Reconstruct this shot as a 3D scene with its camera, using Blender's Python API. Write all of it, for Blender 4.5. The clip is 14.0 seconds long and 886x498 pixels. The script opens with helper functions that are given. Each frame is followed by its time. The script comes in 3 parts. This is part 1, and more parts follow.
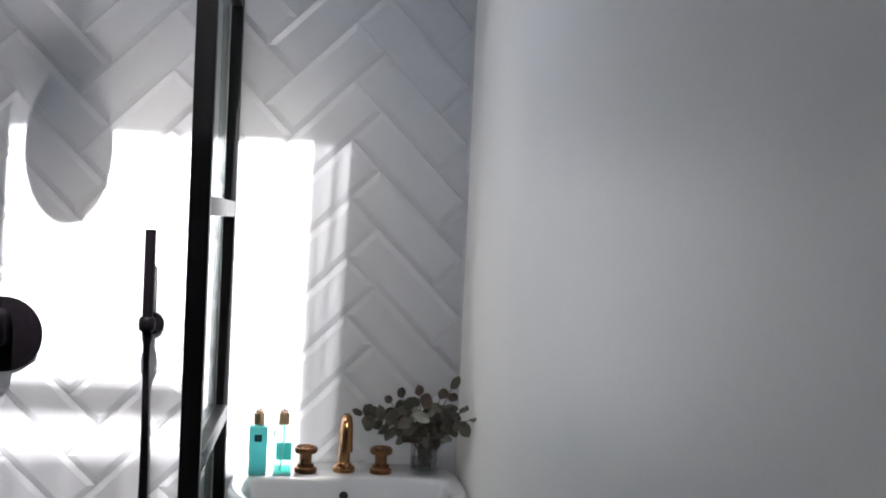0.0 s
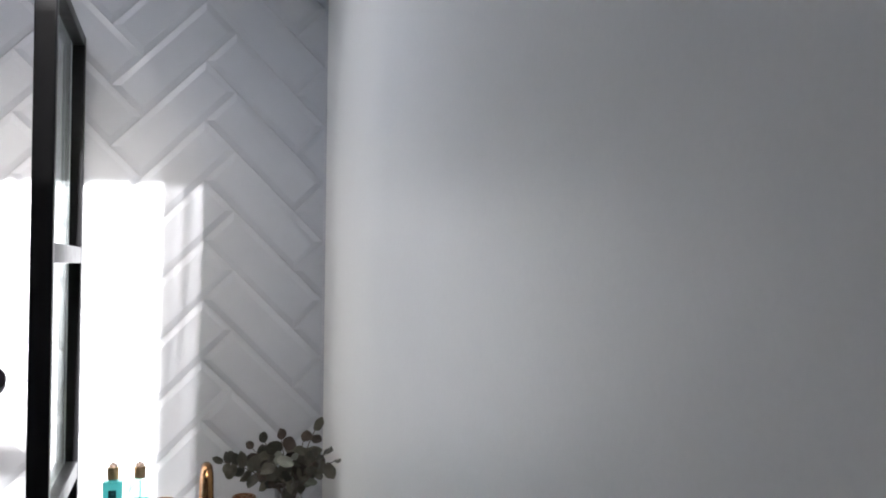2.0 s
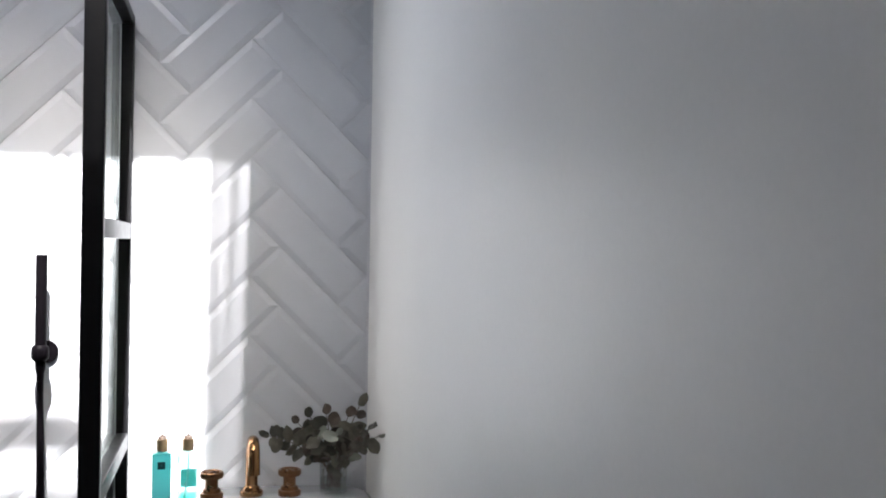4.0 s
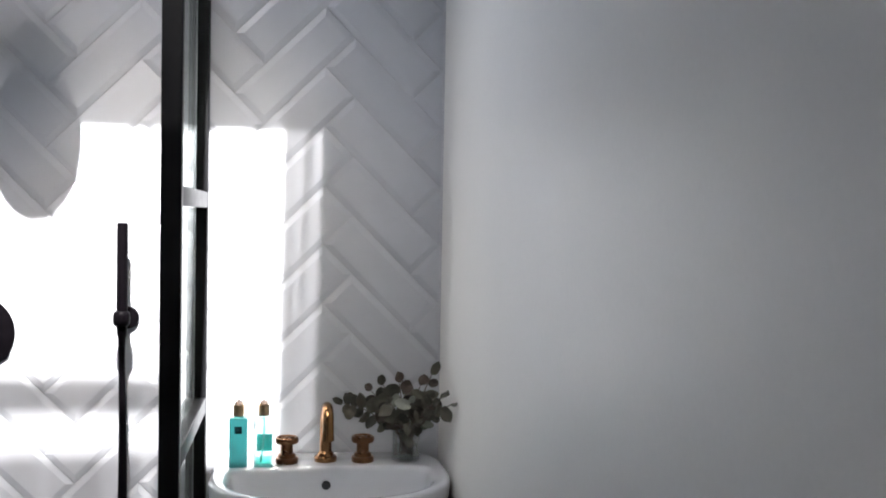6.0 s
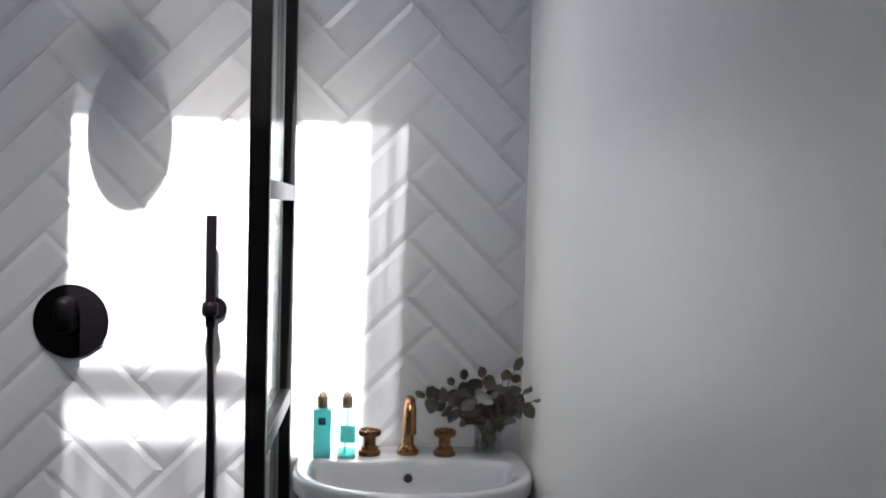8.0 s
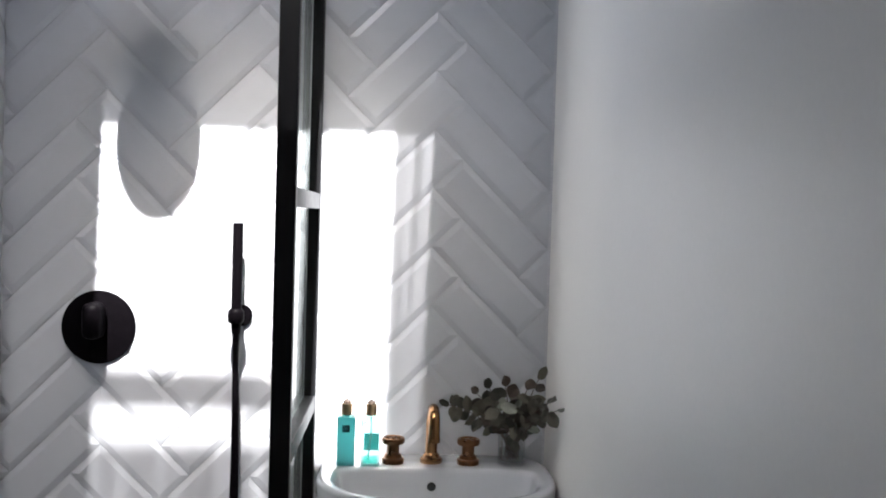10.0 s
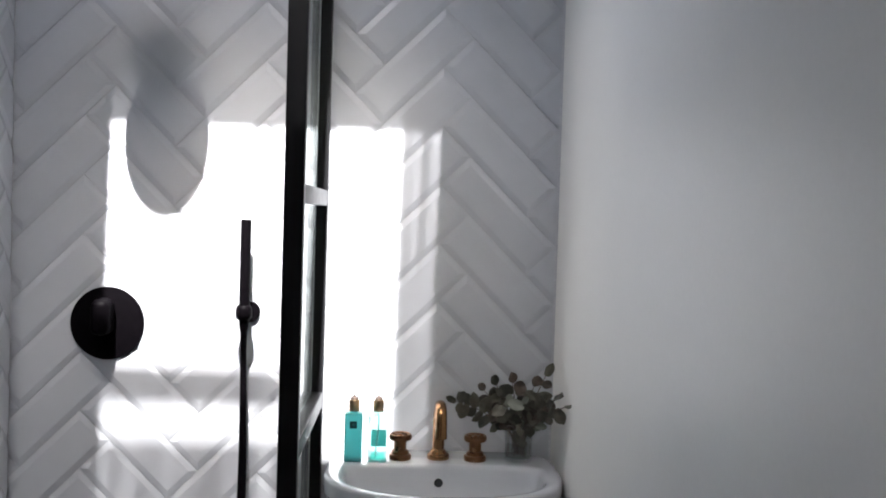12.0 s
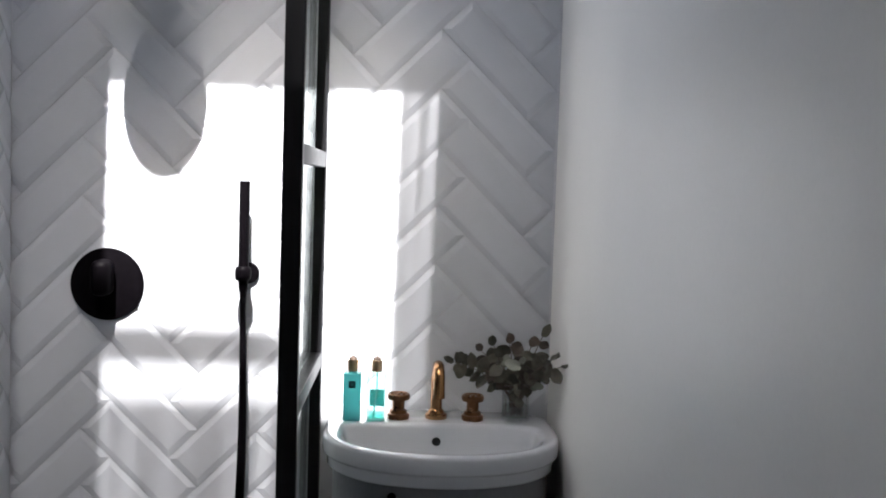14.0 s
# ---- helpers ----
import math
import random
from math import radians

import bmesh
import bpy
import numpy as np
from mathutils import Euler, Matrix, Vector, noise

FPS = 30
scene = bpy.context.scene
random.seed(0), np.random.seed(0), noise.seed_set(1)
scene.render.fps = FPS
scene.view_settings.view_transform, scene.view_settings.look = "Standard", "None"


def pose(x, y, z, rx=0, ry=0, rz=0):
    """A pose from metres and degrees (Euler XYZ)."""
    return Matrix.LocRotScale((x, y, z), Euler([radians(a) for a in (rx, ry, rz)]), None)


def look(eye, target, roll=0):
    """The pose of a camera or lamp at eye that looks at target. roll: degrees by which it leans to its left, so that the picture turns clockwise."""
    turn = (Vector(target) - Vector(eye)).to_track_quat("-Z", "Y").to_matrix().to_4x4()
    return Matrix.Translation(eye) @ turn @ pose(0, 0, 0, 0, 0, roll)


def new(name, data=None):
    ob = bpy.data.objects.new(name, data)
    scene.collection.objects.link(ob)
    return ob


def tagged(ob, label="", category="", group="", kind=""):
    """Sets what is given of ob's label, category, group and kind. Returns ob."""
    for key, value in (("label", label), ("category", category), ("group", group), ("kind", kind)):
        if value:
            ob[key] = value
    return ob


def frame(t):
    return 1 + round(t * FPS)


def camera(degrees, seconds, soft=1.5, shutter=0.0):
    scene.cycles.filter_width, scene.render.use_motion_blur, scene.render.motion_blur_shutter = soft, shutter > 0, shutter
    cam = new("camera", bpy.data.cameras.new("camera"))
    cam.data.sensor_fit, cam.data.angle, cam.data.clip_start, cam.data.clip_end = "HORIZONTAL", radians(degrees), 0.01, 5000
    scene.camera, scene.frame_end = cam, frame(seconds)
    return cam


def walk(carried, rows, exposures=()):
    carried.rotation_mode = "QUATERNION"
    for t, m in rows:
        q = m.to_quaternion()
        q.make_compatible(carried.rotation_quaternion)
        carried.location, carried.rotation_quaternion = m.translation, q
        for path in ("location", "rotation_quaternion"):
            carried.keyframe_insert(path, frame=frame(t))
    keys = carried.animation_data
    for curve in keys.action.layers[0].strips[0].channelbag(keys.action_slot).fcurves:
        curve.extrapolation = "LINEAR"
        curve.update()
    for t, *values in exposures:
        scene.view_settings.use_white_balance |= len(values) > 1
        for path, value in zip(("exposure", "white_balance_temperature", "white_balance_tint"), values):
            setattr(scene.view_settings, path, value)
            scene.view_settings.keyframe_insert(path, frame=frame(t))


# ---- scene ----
cam = camera(48.91, 14.0, soft=1.9)
# seconds, eye, turn to the left, tilt up, lean to the left
PATH = [
    (0.0, -0.0746, -2.4239, 1.4709, -7.232, -1.385, 2.622),
    (0.1, -0.0743, -2.4237, 1.4713, -9.7, -1.3052, 2.4912),
    (0.2, -0.0741, -2.4235, 1.4717, -10.5, -1.2254, 2.3604),
    (0.3, -0.0738, -2.4233, 1.4721, -11.6, -1.1456, 2.2296),
    (0.4, -0.0736, -2.4231, 1.4725, -12.1, -1.0658, 2.0988),
    (0.5, -0.0733, -2.4229, 1.4729, -12.131, -0.986, 1.968),
    (0.6, -0.0731, -2.4227, 1.4733, -12.3, -0.779, 1.8764),
    (0.7, -0.0729, -2.4225, 1.4736, -12.15, -0.572, 1.7848),
    (0.8, -0.0727, -2.4223, 1.474, -11.9, -0.365, 1.6932),
    (1.0, -0.0723, -2.4219, 1.4747, -11.673, 0.049, 1.51),
    (1.1, -0.0722, -2.4215, 1.475, -12.4, 0.1866, 1.3342),
    (1.2, -0.072, -2.4211, 1.4753, -13.3, 0.3242, 1.1584),
    (1.3, -0.0719, -2.4206, 1.4756, -13.95, 0.4618, 0.9826),
    (1.5, -0.0716, -2.4198, 1.4762, -14.486, 0.737, 0.631),
    (2.0, -0.07, -2.4231, 1.4717, -15.361, 1.003, 0.637),
    (2.5, -0.0686, -2.4262, 1.4675, -15.799, 0.723, 0.565),
    (3.0, -0.0688, -2.4258, 1.466, -15.4, 0.345, 0.489),
    (3.5, -0.0693, -2.4243, 1.4643, -14.046, 0.038, 0.693),
    (6.0, -0.0742, -2.4116, 1.4576, -8.678, -1.9, 1.046),
    (6.5, -0.0756, -2.4078, 1.4566, -7.208, -3.144, 1.069),
    (7.0, -0.0773, -2.4033, 1.4561, -5.847, -3.481, 1.08),
    (7.5, -0.0784, -2.4013, 1.4556, -4.680, -3.139, 1.228),
    (8.0, -0.0796, -2.4003, 1.4551, -3.924, -2.281, 1.383),
    (10.5, -0.0828, -2.4055, 1.4524, -2.418, -1.751, 1.688),
    (11.0, -0.0839, -2.405, 1.4521, -2.373, -2.076, 1.682),
    (11.5, -0.0845, -2.4079, 1.4522, -2.262, -2.049, 1.656),
    (12.0, -0.0857, -2.4098, 1.4524, -2.174, -1.934, 1.746),
    (12.5, -0.0868, -2.4116, 1.4526, -1.884, -1.764, 1.576),
    (13.0, -0.0859, -2.4151, 1.4457, -1.888, -1.486, 1.701),
    (13.5, -0.0855, -2.419, 1.4384, -2.138, -1.149, 1.816),
    (14.0, -0.0856, -2.4232, 1.4313, -2.347, -3.661, 1.824),
]

EXPOSURES = [(0.0, 0.09), (1.0, 0.10), (1.5, 0.18), (2.0, 0.30), (2.5, 0.40), (3.0, 0.43), (3.5, 0.40), (6.0, 0.12), (8.0, 0.11), (10.5, 0.03), (12.5, 0.0), (14.0, -0.03)]


def view(x, y, z, turn, tilt, lean):
    a, p = radians(turn), radians(tilt)
    aim = Vector((-math.sin(a) * math.cos(p), math.cos(a) * math.cos(p), math.sin(p)))
    return look((x, y, z), Vector((x, y, z)) + aim, lean)


walk(cam, [(row[0], view(*row[1:])) for row in PATH], exposures=[(t, 3.86 + e) for t, e in EXPOSURES])

# ---- world and sun ----
SUN_TAN, SUN_SIDE = 1.80, 0.0324          # fall and sideways drift per metre towards the tiled wall
sun_way = Vector((-SUN_SIDE, 1.0, -SUN_TAN)).normalized()
world = bpy.data.worlds.new("sky")
scene.world = world
world.use_nodes = True
wn = world.node_tree
sky = wn.nodes.new("ShaderNodeTexSky")
sky.sky_type, sky.sun_disc = "NISHITA", False
sky.sun_elevation, sky.sun_rotation = math.atan(SUN_TAN), math.pi
sky.air_density, sky.dust_density, sky.ozone_density = 1.0, 5.5, 2.2    # thin haze round the sun
wn.links.new(sky.outputs[0], wn.nodes["Background"].inputs[0])
wn.nodes["Background"].inputs[1].default_value = 0.065
lamp = bpy.data.lights.new("sun", "SUN")
lamp.energy, lamp.angle, lamp.color = 3.0, radians(0.9), (1.0, 0.972, 0.955)
sun = new("sun", lamp)
sun.matrix_world = look((0, 0, 8), Vector((0, 0, 8)) + sun_way)


# ---- materials ----
def material(name, color, rough=0.5, metal=0.0, grain=0.0, scale=40.0, bump=0.0, bump_scale=200.0, patch=0.0, patch_scale=4.0,
             piece=0.0, rough_var=0.0, coat=0.0, spec=0.5):
    """Principled surface: colour varied by fine grain and wide patches, roughness varied, fine relief, and a difference from piece to piece."""
    m = bpy.data.materials.new(name)
    m.use_nodes = True
    nt = m.node_tree
    b = nt.nodes["Principled BSDF"]
    b.inputs["Base Color"].default_value = (*color, 1)
    b.inputs["Roughness"].default_value = rough
    b.inputs["Metallic"].default_value = metal
    b.inputs["Coat Weight"].default_value = coat
    b.inputs["Specular IOR Level"].default_value = spec
    co = nt.nodes.new("ShaderNodeTexCoord").outputs["Object"]

    def noise_of(s, detail=4.0):
        n = nt.nodes.new("ShaderNodeTexNoise")
        n.inputs["Scale"].default_value, n.inputs["Detail"].default_value = s, detail
        nt.links.new(co, n.inputs["Vector"])
        return n.outputs["Fac"]

    def spread(fac, low, high):
        r = nt.nodes.new("ShaderNodeMapRange")
        r.inputs["From Min"].default_value, r.inputs["From Max"].default_value = 0.3, 0.7
        r.inputs["To Min"].default_value, r.inputs["To Max"].default_value = low, high
        nt.links.new(fac, r.inputs["Value"])
        return r.outputs[0]

    value = None
    pieces = [(noise_of(scale), grain)] if grain else []
    if patch:
        pieces.append((noise_of(patch_scale, 3.0), patch))
    outs = [spread(f, 1 - a, 1 + a) for f, a in pieces]
    if piece:
        r = nt.nodes.new("ShaderNodeMapRange")
        r.inputs["To Min"].default_value, r.inputs["To Max"].default_value = 1 - piece, 1 + piece
        nt.links.new(nt.nodes.new("ShaderNodeObjectInfo").outputs["Random"], r.inputs["Value"])
        outs.append(r.outputs[0])
    for o in outs:
        if value is None:
            value = o
        else:
            q = nt.nodes.new("ShaderNodeMath")
            q.operation = "MULTIPLY"
            nt.links.new(value, q.inputs[0])
            nt.links.new(o, q.inputs[1])
            value = q.outputs[0]
    if value is not None:
        mix = nt.nodes.new("ShaderNodeVectorMath")
        mix.operation = "SCALE"
        mix.inputs[0].default_value = color
        nt.links.new(value, mix.inputs["Scale"])
        nt.links.new(mix.outputs[0], b.inputs["Base Color"])
    if rough_var:
        nt.links.new(spread(noise_of(scale * 0.6), max(0.02, rough - rough_var), rough + rough_var), b.inputs["Roughness"])
    if bump:
        bp = nt.nodes.new("ShaderNodeBump")
        bp.inputs["Strength"].default_value, bp.inputs["Distance"].default_value = bump, 0.002
        nt.links.new(noise_of(bump_scale, 3.0), bp.inputs["Height"])
        nt.links.new(bp.outputs[0], b.inputs["Normal"])
    return m


def clear(name, tint=(1, 1, 1), gloss_rough=0.02, strength=0.9, haze=0.0, haze_color=(1, 1, 1)):
    """A thin sheet: lets light through tinted, mirrors by Fresnel, with some haze."""
    m = bpy.data.materials.new(name)
    m.use_nodes = True
    nt = m.node_tree
    nt.nodes.remove(nt.nodes["Principled BSDF"])
    out = nt.nodes["Material Output"]
    tr, gl = nt.nodes.new("ShaderNodeBsdfTransparent"), nt.nodes.new("ShaderNodeBsdfGlossy")
    tr.inputs[0].default_value = (*tint, 1)
    gl.inputs["Roughness"].default_value = gloss_rough
    body = tr.outputs[0]
    if haze:
        df, tl, hz = nt.nodes.new("ShaderNodeBsdfDiffuse"), nt.nodes.new("ShaderNodeBsdfTranslucent"), nt.nodes.new("ShaderNodeMixShader")
        df.inputs[0].default_value = tl.inputs[0].default_value = (*haze_color, 1)
        both = nt.nodes.new("ShaderNodeMixShader")
        nt.links.new(df.outputs[0], both.inputs[1])
        nt.links.new(tl.outputs[0], both.inputs[2])
        hz.inputs[0].default_value = haze
        nt.links.new(body, hz.inputs[1])
        nt.links.new(both.outputs[0], hz.inputs[2])
        body = hz.outputs[0]
    fr = nt.nodes.new("ShaderNodeFresnel")
    fr.inputs[0].default_value = 1.45
    sc = nt.nodes.new("ShaderNodeMath")
    sc.operation = "MULTIPLY"
    sc.inputs[1].default_value = strength
    nt.links.new(fr.outputs[0], sc.inputs[0])
    mx = nt.nodes.new("ShaderNodeMixShader")
    nt.links.new(sc.outputs[0], mx.inputs[0])
    nt.links.new(body, mx.inputs[1])
    nt.links.new(gl.outputs[0], mx.inputs[2])
    nt.links.new(mx.outputs[0], out.inputs[0])
    return m


def ribbed(name, low, high, ribs):
    """Ribbed translucent plastic: streaks along y let more or less of the light through."""
    m = bpy.data.materials.new(name)
    m.use_nodes = True
    nt = m.node_tree
    nt.nodes.remove(nt.nodes["Principled BSDF"])
    out = nt.nodes["Material Output"]
    tc, mp, nz = nt.nodes.new("ShaderNodeTexCoord"), nt.nodes.new("ShaderNodeMapping"), nt.nodes.new("ShaderNodeTexNoise")
    mp.inputs["Scale"].default_value = ribs
    nz.inputs["Scale"].default_value, nz.inputs["Detail"].default_value = 1.0, 3.0
    nt.links.new(tc.outputs["Object"], mp.inputs[0])
    nt.links.new(mp.outputs[0], nz.inputs["Vector"])
    rm = nt.nodes.new("ShaderNodeMapRange")
    for k, v in (("From Min", 0.40), ("From Max", 0.72), ("To Min", low), ("To Max", high)):
        rm.inputs[k].default_value = v
    nt.links.new(nz.outputs["Fac"], rm.inputs["Value"])
    tr, tl, mx = nt.nodes.new("ShaderNodeBsdfTransparent"), nt.nodes.new("ShaderNodeBsdfTranslucent"), nt.nodes.new("ShaderNodeMixShader")
    tl.inputs[0].default_value = (0.5, 0.5, 0.5, 1)
    nt.links.new(rm.outputs[0], mx.inputs[0])
    nt.links.new(tl.outputs[0], mx.inputs[1])
    nt.links.new(tr.outputs[0], mx.inputs[2])
    nt.links.new(mx.outputs[0], out.inputs[0])
    return m


def sun_filter(name, y0, a, y1, b):
    """A sheet added to grade the sunlight: its clearness runs from y0 to y1."""
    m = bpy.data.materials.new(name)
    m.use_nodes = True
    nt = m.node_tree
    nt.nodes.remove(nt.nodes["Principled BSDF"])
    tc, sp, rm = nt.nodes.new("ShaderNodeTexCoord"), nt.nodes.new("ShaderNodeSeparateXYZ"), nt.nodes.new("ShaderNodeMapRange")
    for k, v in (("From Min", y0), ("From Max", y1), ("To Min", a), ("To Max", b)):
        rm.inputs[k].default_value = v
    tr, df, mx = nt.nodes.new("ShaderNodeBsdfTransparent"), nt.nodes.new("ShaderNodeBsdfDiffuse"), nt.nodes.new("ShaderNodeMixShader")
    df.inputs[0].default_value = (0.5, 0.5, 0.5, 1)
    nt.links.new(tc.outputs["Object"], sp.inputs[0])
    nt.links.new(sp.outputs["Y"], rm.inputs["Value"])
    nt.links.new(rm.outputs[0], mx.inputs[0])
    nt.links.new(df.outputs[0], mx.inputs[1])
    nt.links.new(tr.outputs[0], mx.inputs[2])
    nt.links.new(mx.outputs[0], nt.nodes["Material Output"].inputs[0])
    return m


M_TILE = material("glazed_white_tile", (0.540, 0.556, 0.592), 0.16, grain=0.012, scale=25, patch=0.02, patch_scale=3, piece=0.025, rough_var=0.04, bump=0.04, bump_scale=18)
M_GROUT = material("pale_grout", (0.58, 0.58, 0.60), 0.85, grain=0.08, scale=180, bump=0.4, bump_scale=500, patch=0.06)
M_PLASTER = material("satin_white_paint", (0.83, 0.812, 0.772), 0.42, spec=0.5, grain=0.01, scale=120, patch=0.02, patch_scale=2.5, bump=0.015, bump_scale=60, rough_var=0.03)
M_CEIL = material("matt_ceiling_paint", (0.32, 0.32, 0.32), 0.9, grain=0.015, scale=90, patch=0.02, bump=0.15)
M_FLOOR = material("pale_stone_floor", (0.60, 0.59, 0.57), 0.45, grain=0.12, scale=60, patch=0.15, patch_scale=5, bump=0.1)
M_BLACK = material("satin_black_paint", (0.006, 0.006, 0.007), 0.42, spec=0.16, grain=0.06, scale=70, rough_var=0.03, bump=0.03, bump_scale=350, patch=0.06)
M_BLACK_MATT = material("matt_black_metal", (0.0026, 0.0021, 0.0029), 0.5, grain=0.2, scale=90, rough_var=0.08, spec=0.025, bump=0.06, bump_scale=400)
M_CERAMIC = material("white_sanitary_ceramic", (0.60, 0.615, 0.645), 0.06, grain=0.01, scale=20, patch=0.02, rough_var=0.03, coat=0.5)
M_BRASS = material("aged_brushed_brass", (0.31, 0.165, 0.075), 0.20, metal=1.0, grain=0.08, scale=60, patch=0.10, patch_scale=30, rough_var=0.06, bump=0.03, bump_scale=200)
M_BRASS_DARK = material("dull_aged_brass", (0.20, 0.102, 0.052), 0.32, metal=1.0, grain=0.10, scale=80, patch=0.12, patch_scale=35, rough_var=0.08, bump=0.05, bump_scale=240)
M_GOLD = material("gold_cap_metal", (0.74, 0.54, 0.31), 0.34, metal=1.0, grain=0.1, scale=90, rough_var=0.05)
M_GREY_WALL = material("mid_grey_wall_paint", (0.30, 0.30, 0.31), 0.7, grain=0.02, scale=90, patch=0.03, bump=0.06, bump_scale=120)
M_GREY = material("grey_eggshell_paint", (0.20, 0.205, 0.215), 0.5, grain=0.04, scale=90, patch=0.05, bump=0.08, bump_scale=220, rough_var=0.05)
M_DARK = material("dark_hole", (0.012, 0.013, 0.014), 0.5, grain=0.2, scale=80)
M_TEAL = clear("turquoise_filled_glass", (0.22, 0.76, 0.74), 0.04, 0.8, haze=0.80, haze_color=(0.24, 0.62, 0.62))
M_TEAL_LABEL = clear("turquoise_film_label", (0.25, 0.80, 0.78), 0.3, 0.5, haze=0.75, haze_color=(0.20, 0.66, 0.64))
M_LABEL = material("dark_teal_label", (0.006, 0.05, 0.06), 0.5, grain=0.08, scale=150)
M_LABEL_INK = material("faint_label_print", (0.02, 0.11, 0.12), 0.5, grain=0.08, scale=150)
M_PANE = clear("clear_window_glass", (0.97, 0.99, 0.98), 0.01, 0.8)
M_SCREEN_GLASS = clear("shower_glass", (0.95, 0.985, 0.97), 0.02, 0.6)
M_BOTTLE_GLASS = clear("bottle_glass", (0.67, 0.85, 0.83), 0.03, 1.0, haze=0.12, haze_color=(0.40, 0.82, 0.78))
M_LIQUID = clear("turquoise_liquid", (0.45, 0.95, 0.88), 0.05, 0.6, haze=0.20, haze_color=(0.10, 0.70, 0.62))
M_TUBE = clear("plastic_tube", (0.80, 0.98, 0.96), 0.2, 0.4, haze=0.4, haze_color=(0.75, 0.97, 0.95))
M_NOZZLE = clear("clear_cap_plastic", (0.66, 0.58, 0.52), 0.1, 0.8, haze=0.5, haze_color=(0.52, 0.40, 0.33))
M_VASE = clear("vase_glass", (0.985, 0.99, 0.988), 0.03, 0.3, haze=0.06, haze_color=(0.6, 0.65, 0.65))
M_WATER = clear("vase_water", (0.96, 0.97, 0.965), 0.02, 0.3, haze=0.14, haze_color=(0.62, 0.65, 0.62))
M_RIBBED = ribbed("ribbed_translucent_plastic", 0.20, 0.56, (45, 1.2, 1))
M_RIBBED_WIDE = ribbed("wide_ribbed_plastic", 0.28, 0.44, (22, 1.2, 1))
M_RIBBED_LOW = ribbed("dense_ribbed_plastic", 0.21, 0.41, (22, 1.2, 1))
# unseen sheets that grade the sun coming through the roof window
M_SUN_FADE = sun_filter("graded_sun_fade", -0.4135, 0.26, -0.29, 0.0)
M_SUN_DIM = sun_filter("sun_dimming_pane", -0.903, 0.60, -0.56, 0.95)
M_SUN_FADE_SIDE = sun_filter("side_sun_fade", -0.70, 0.14, -0.42, 0.02)
M_LEAF = material("eucalyptus_leaf", (0.080, 0.076, 0.054), 0.6, grain=0.15, scale=70, piece=0.55, patch=0.2, patch_scale=25, bump=0.2, bump_scale=120)
M_LEAF_BROWN = material("dried_eucalyptus_leaf", (0.052, 0.036, 0.026), 0.6, grain=0.2, scale=70, piece=0.4, patch=0.2, patch_scale=25, bump=0.2, bump_scale=120)
M_LEAF_PALE = material("pale_eucalyptus_leaf", (0.22, 0.23, 0.19), 0.65, grain=0.12, scale=70, piece=0.35, patch=0.2, patch_scale=25, bump=0.2, bump_scale=120)
M_STEM = material("eucalyptus_stem", (0.085, 0.06, 0.04), 0.6, grain=0.2, scale=120)


# ---- helpers for meshes ----
def mesh_of(name, bm, mat, smooth=None):
    me = bpy.data.meshes.new(name)
    bmesh.ops.recalc_face_normals(bm, faces=bm.faces)
    if smooth is not None:
        for f in bm.faces:
            f.smooth = True
        for e in bm.edges:
            if len(e.link_faces) == 2 and e.calc_face_angle(0) > radians(smooth):
                e.smooth = False
    bm.to_mesh(me)
    bm.free()
    me.materials.append(mat)
    return me


def part(name, bm, mat, parent, label="", smooth=None):
    ob = new(name, mesh_of(name, bm, mat, smooth))
    ob.parent = parent
    if label:
        ob["label"] = label
    return ob


def thing(name, at, label, category, group=""):
    ob = new(name)
    ob.location = at
    ob.empty_display_size = 0.05
    return tagged(ob, label, category, group)


def structure(name, bm, mat, label, category):
    return tagged(new(name, mesh_of(name, bm, mat)), label, category, "", "structure")


def block(a, b, bevel=0.0, bm=None):
    """A box from corner a to corner b, with rounded edges."""
    made = bmesh.new()
    bmesh.ops.create_cube(made, size=1)
    for v in made.verts:
        v.co = Vector([a[i] + (v.co[i] + 0.5) * (b[i] - a[i]) for i in range(3)])
    if bevel:
        bmesh.ops.bevel(made, geom=list(made.edges), offset=bevel, segments=3, affect="EDGES", profile=0.5)
    if bm is None:
        return made
    me = bpy.data.meshes.new("tmp")
    made.to_mesh(me)
    made.free()
    bm.from_mesh(me)
    bpy.data.meshes.remove(me)
    return bm


def lathe(profile, n=32, caps=True):
    """Turn (radius, z) pairs round the z axis."""
    bm = bmesh.new()
    rings = [[bm.verts.new((r * math.cos(2 * math.pi * k / n), r * math.sin(2 * math.pi * k / n), z)) for k in range(n)] for r, z in profile]
    for lo, hi in zip(rings, rings[1:]):
        for k in range(n):
            bm.faces.new((lo[k], lo[(k + 1) % n], hi[(k + 1) % n], hi[k]))
    if caps:
        bm.faces.new(rings[0][::-1])
        bm.faces.new(rings[-1])
    return bm


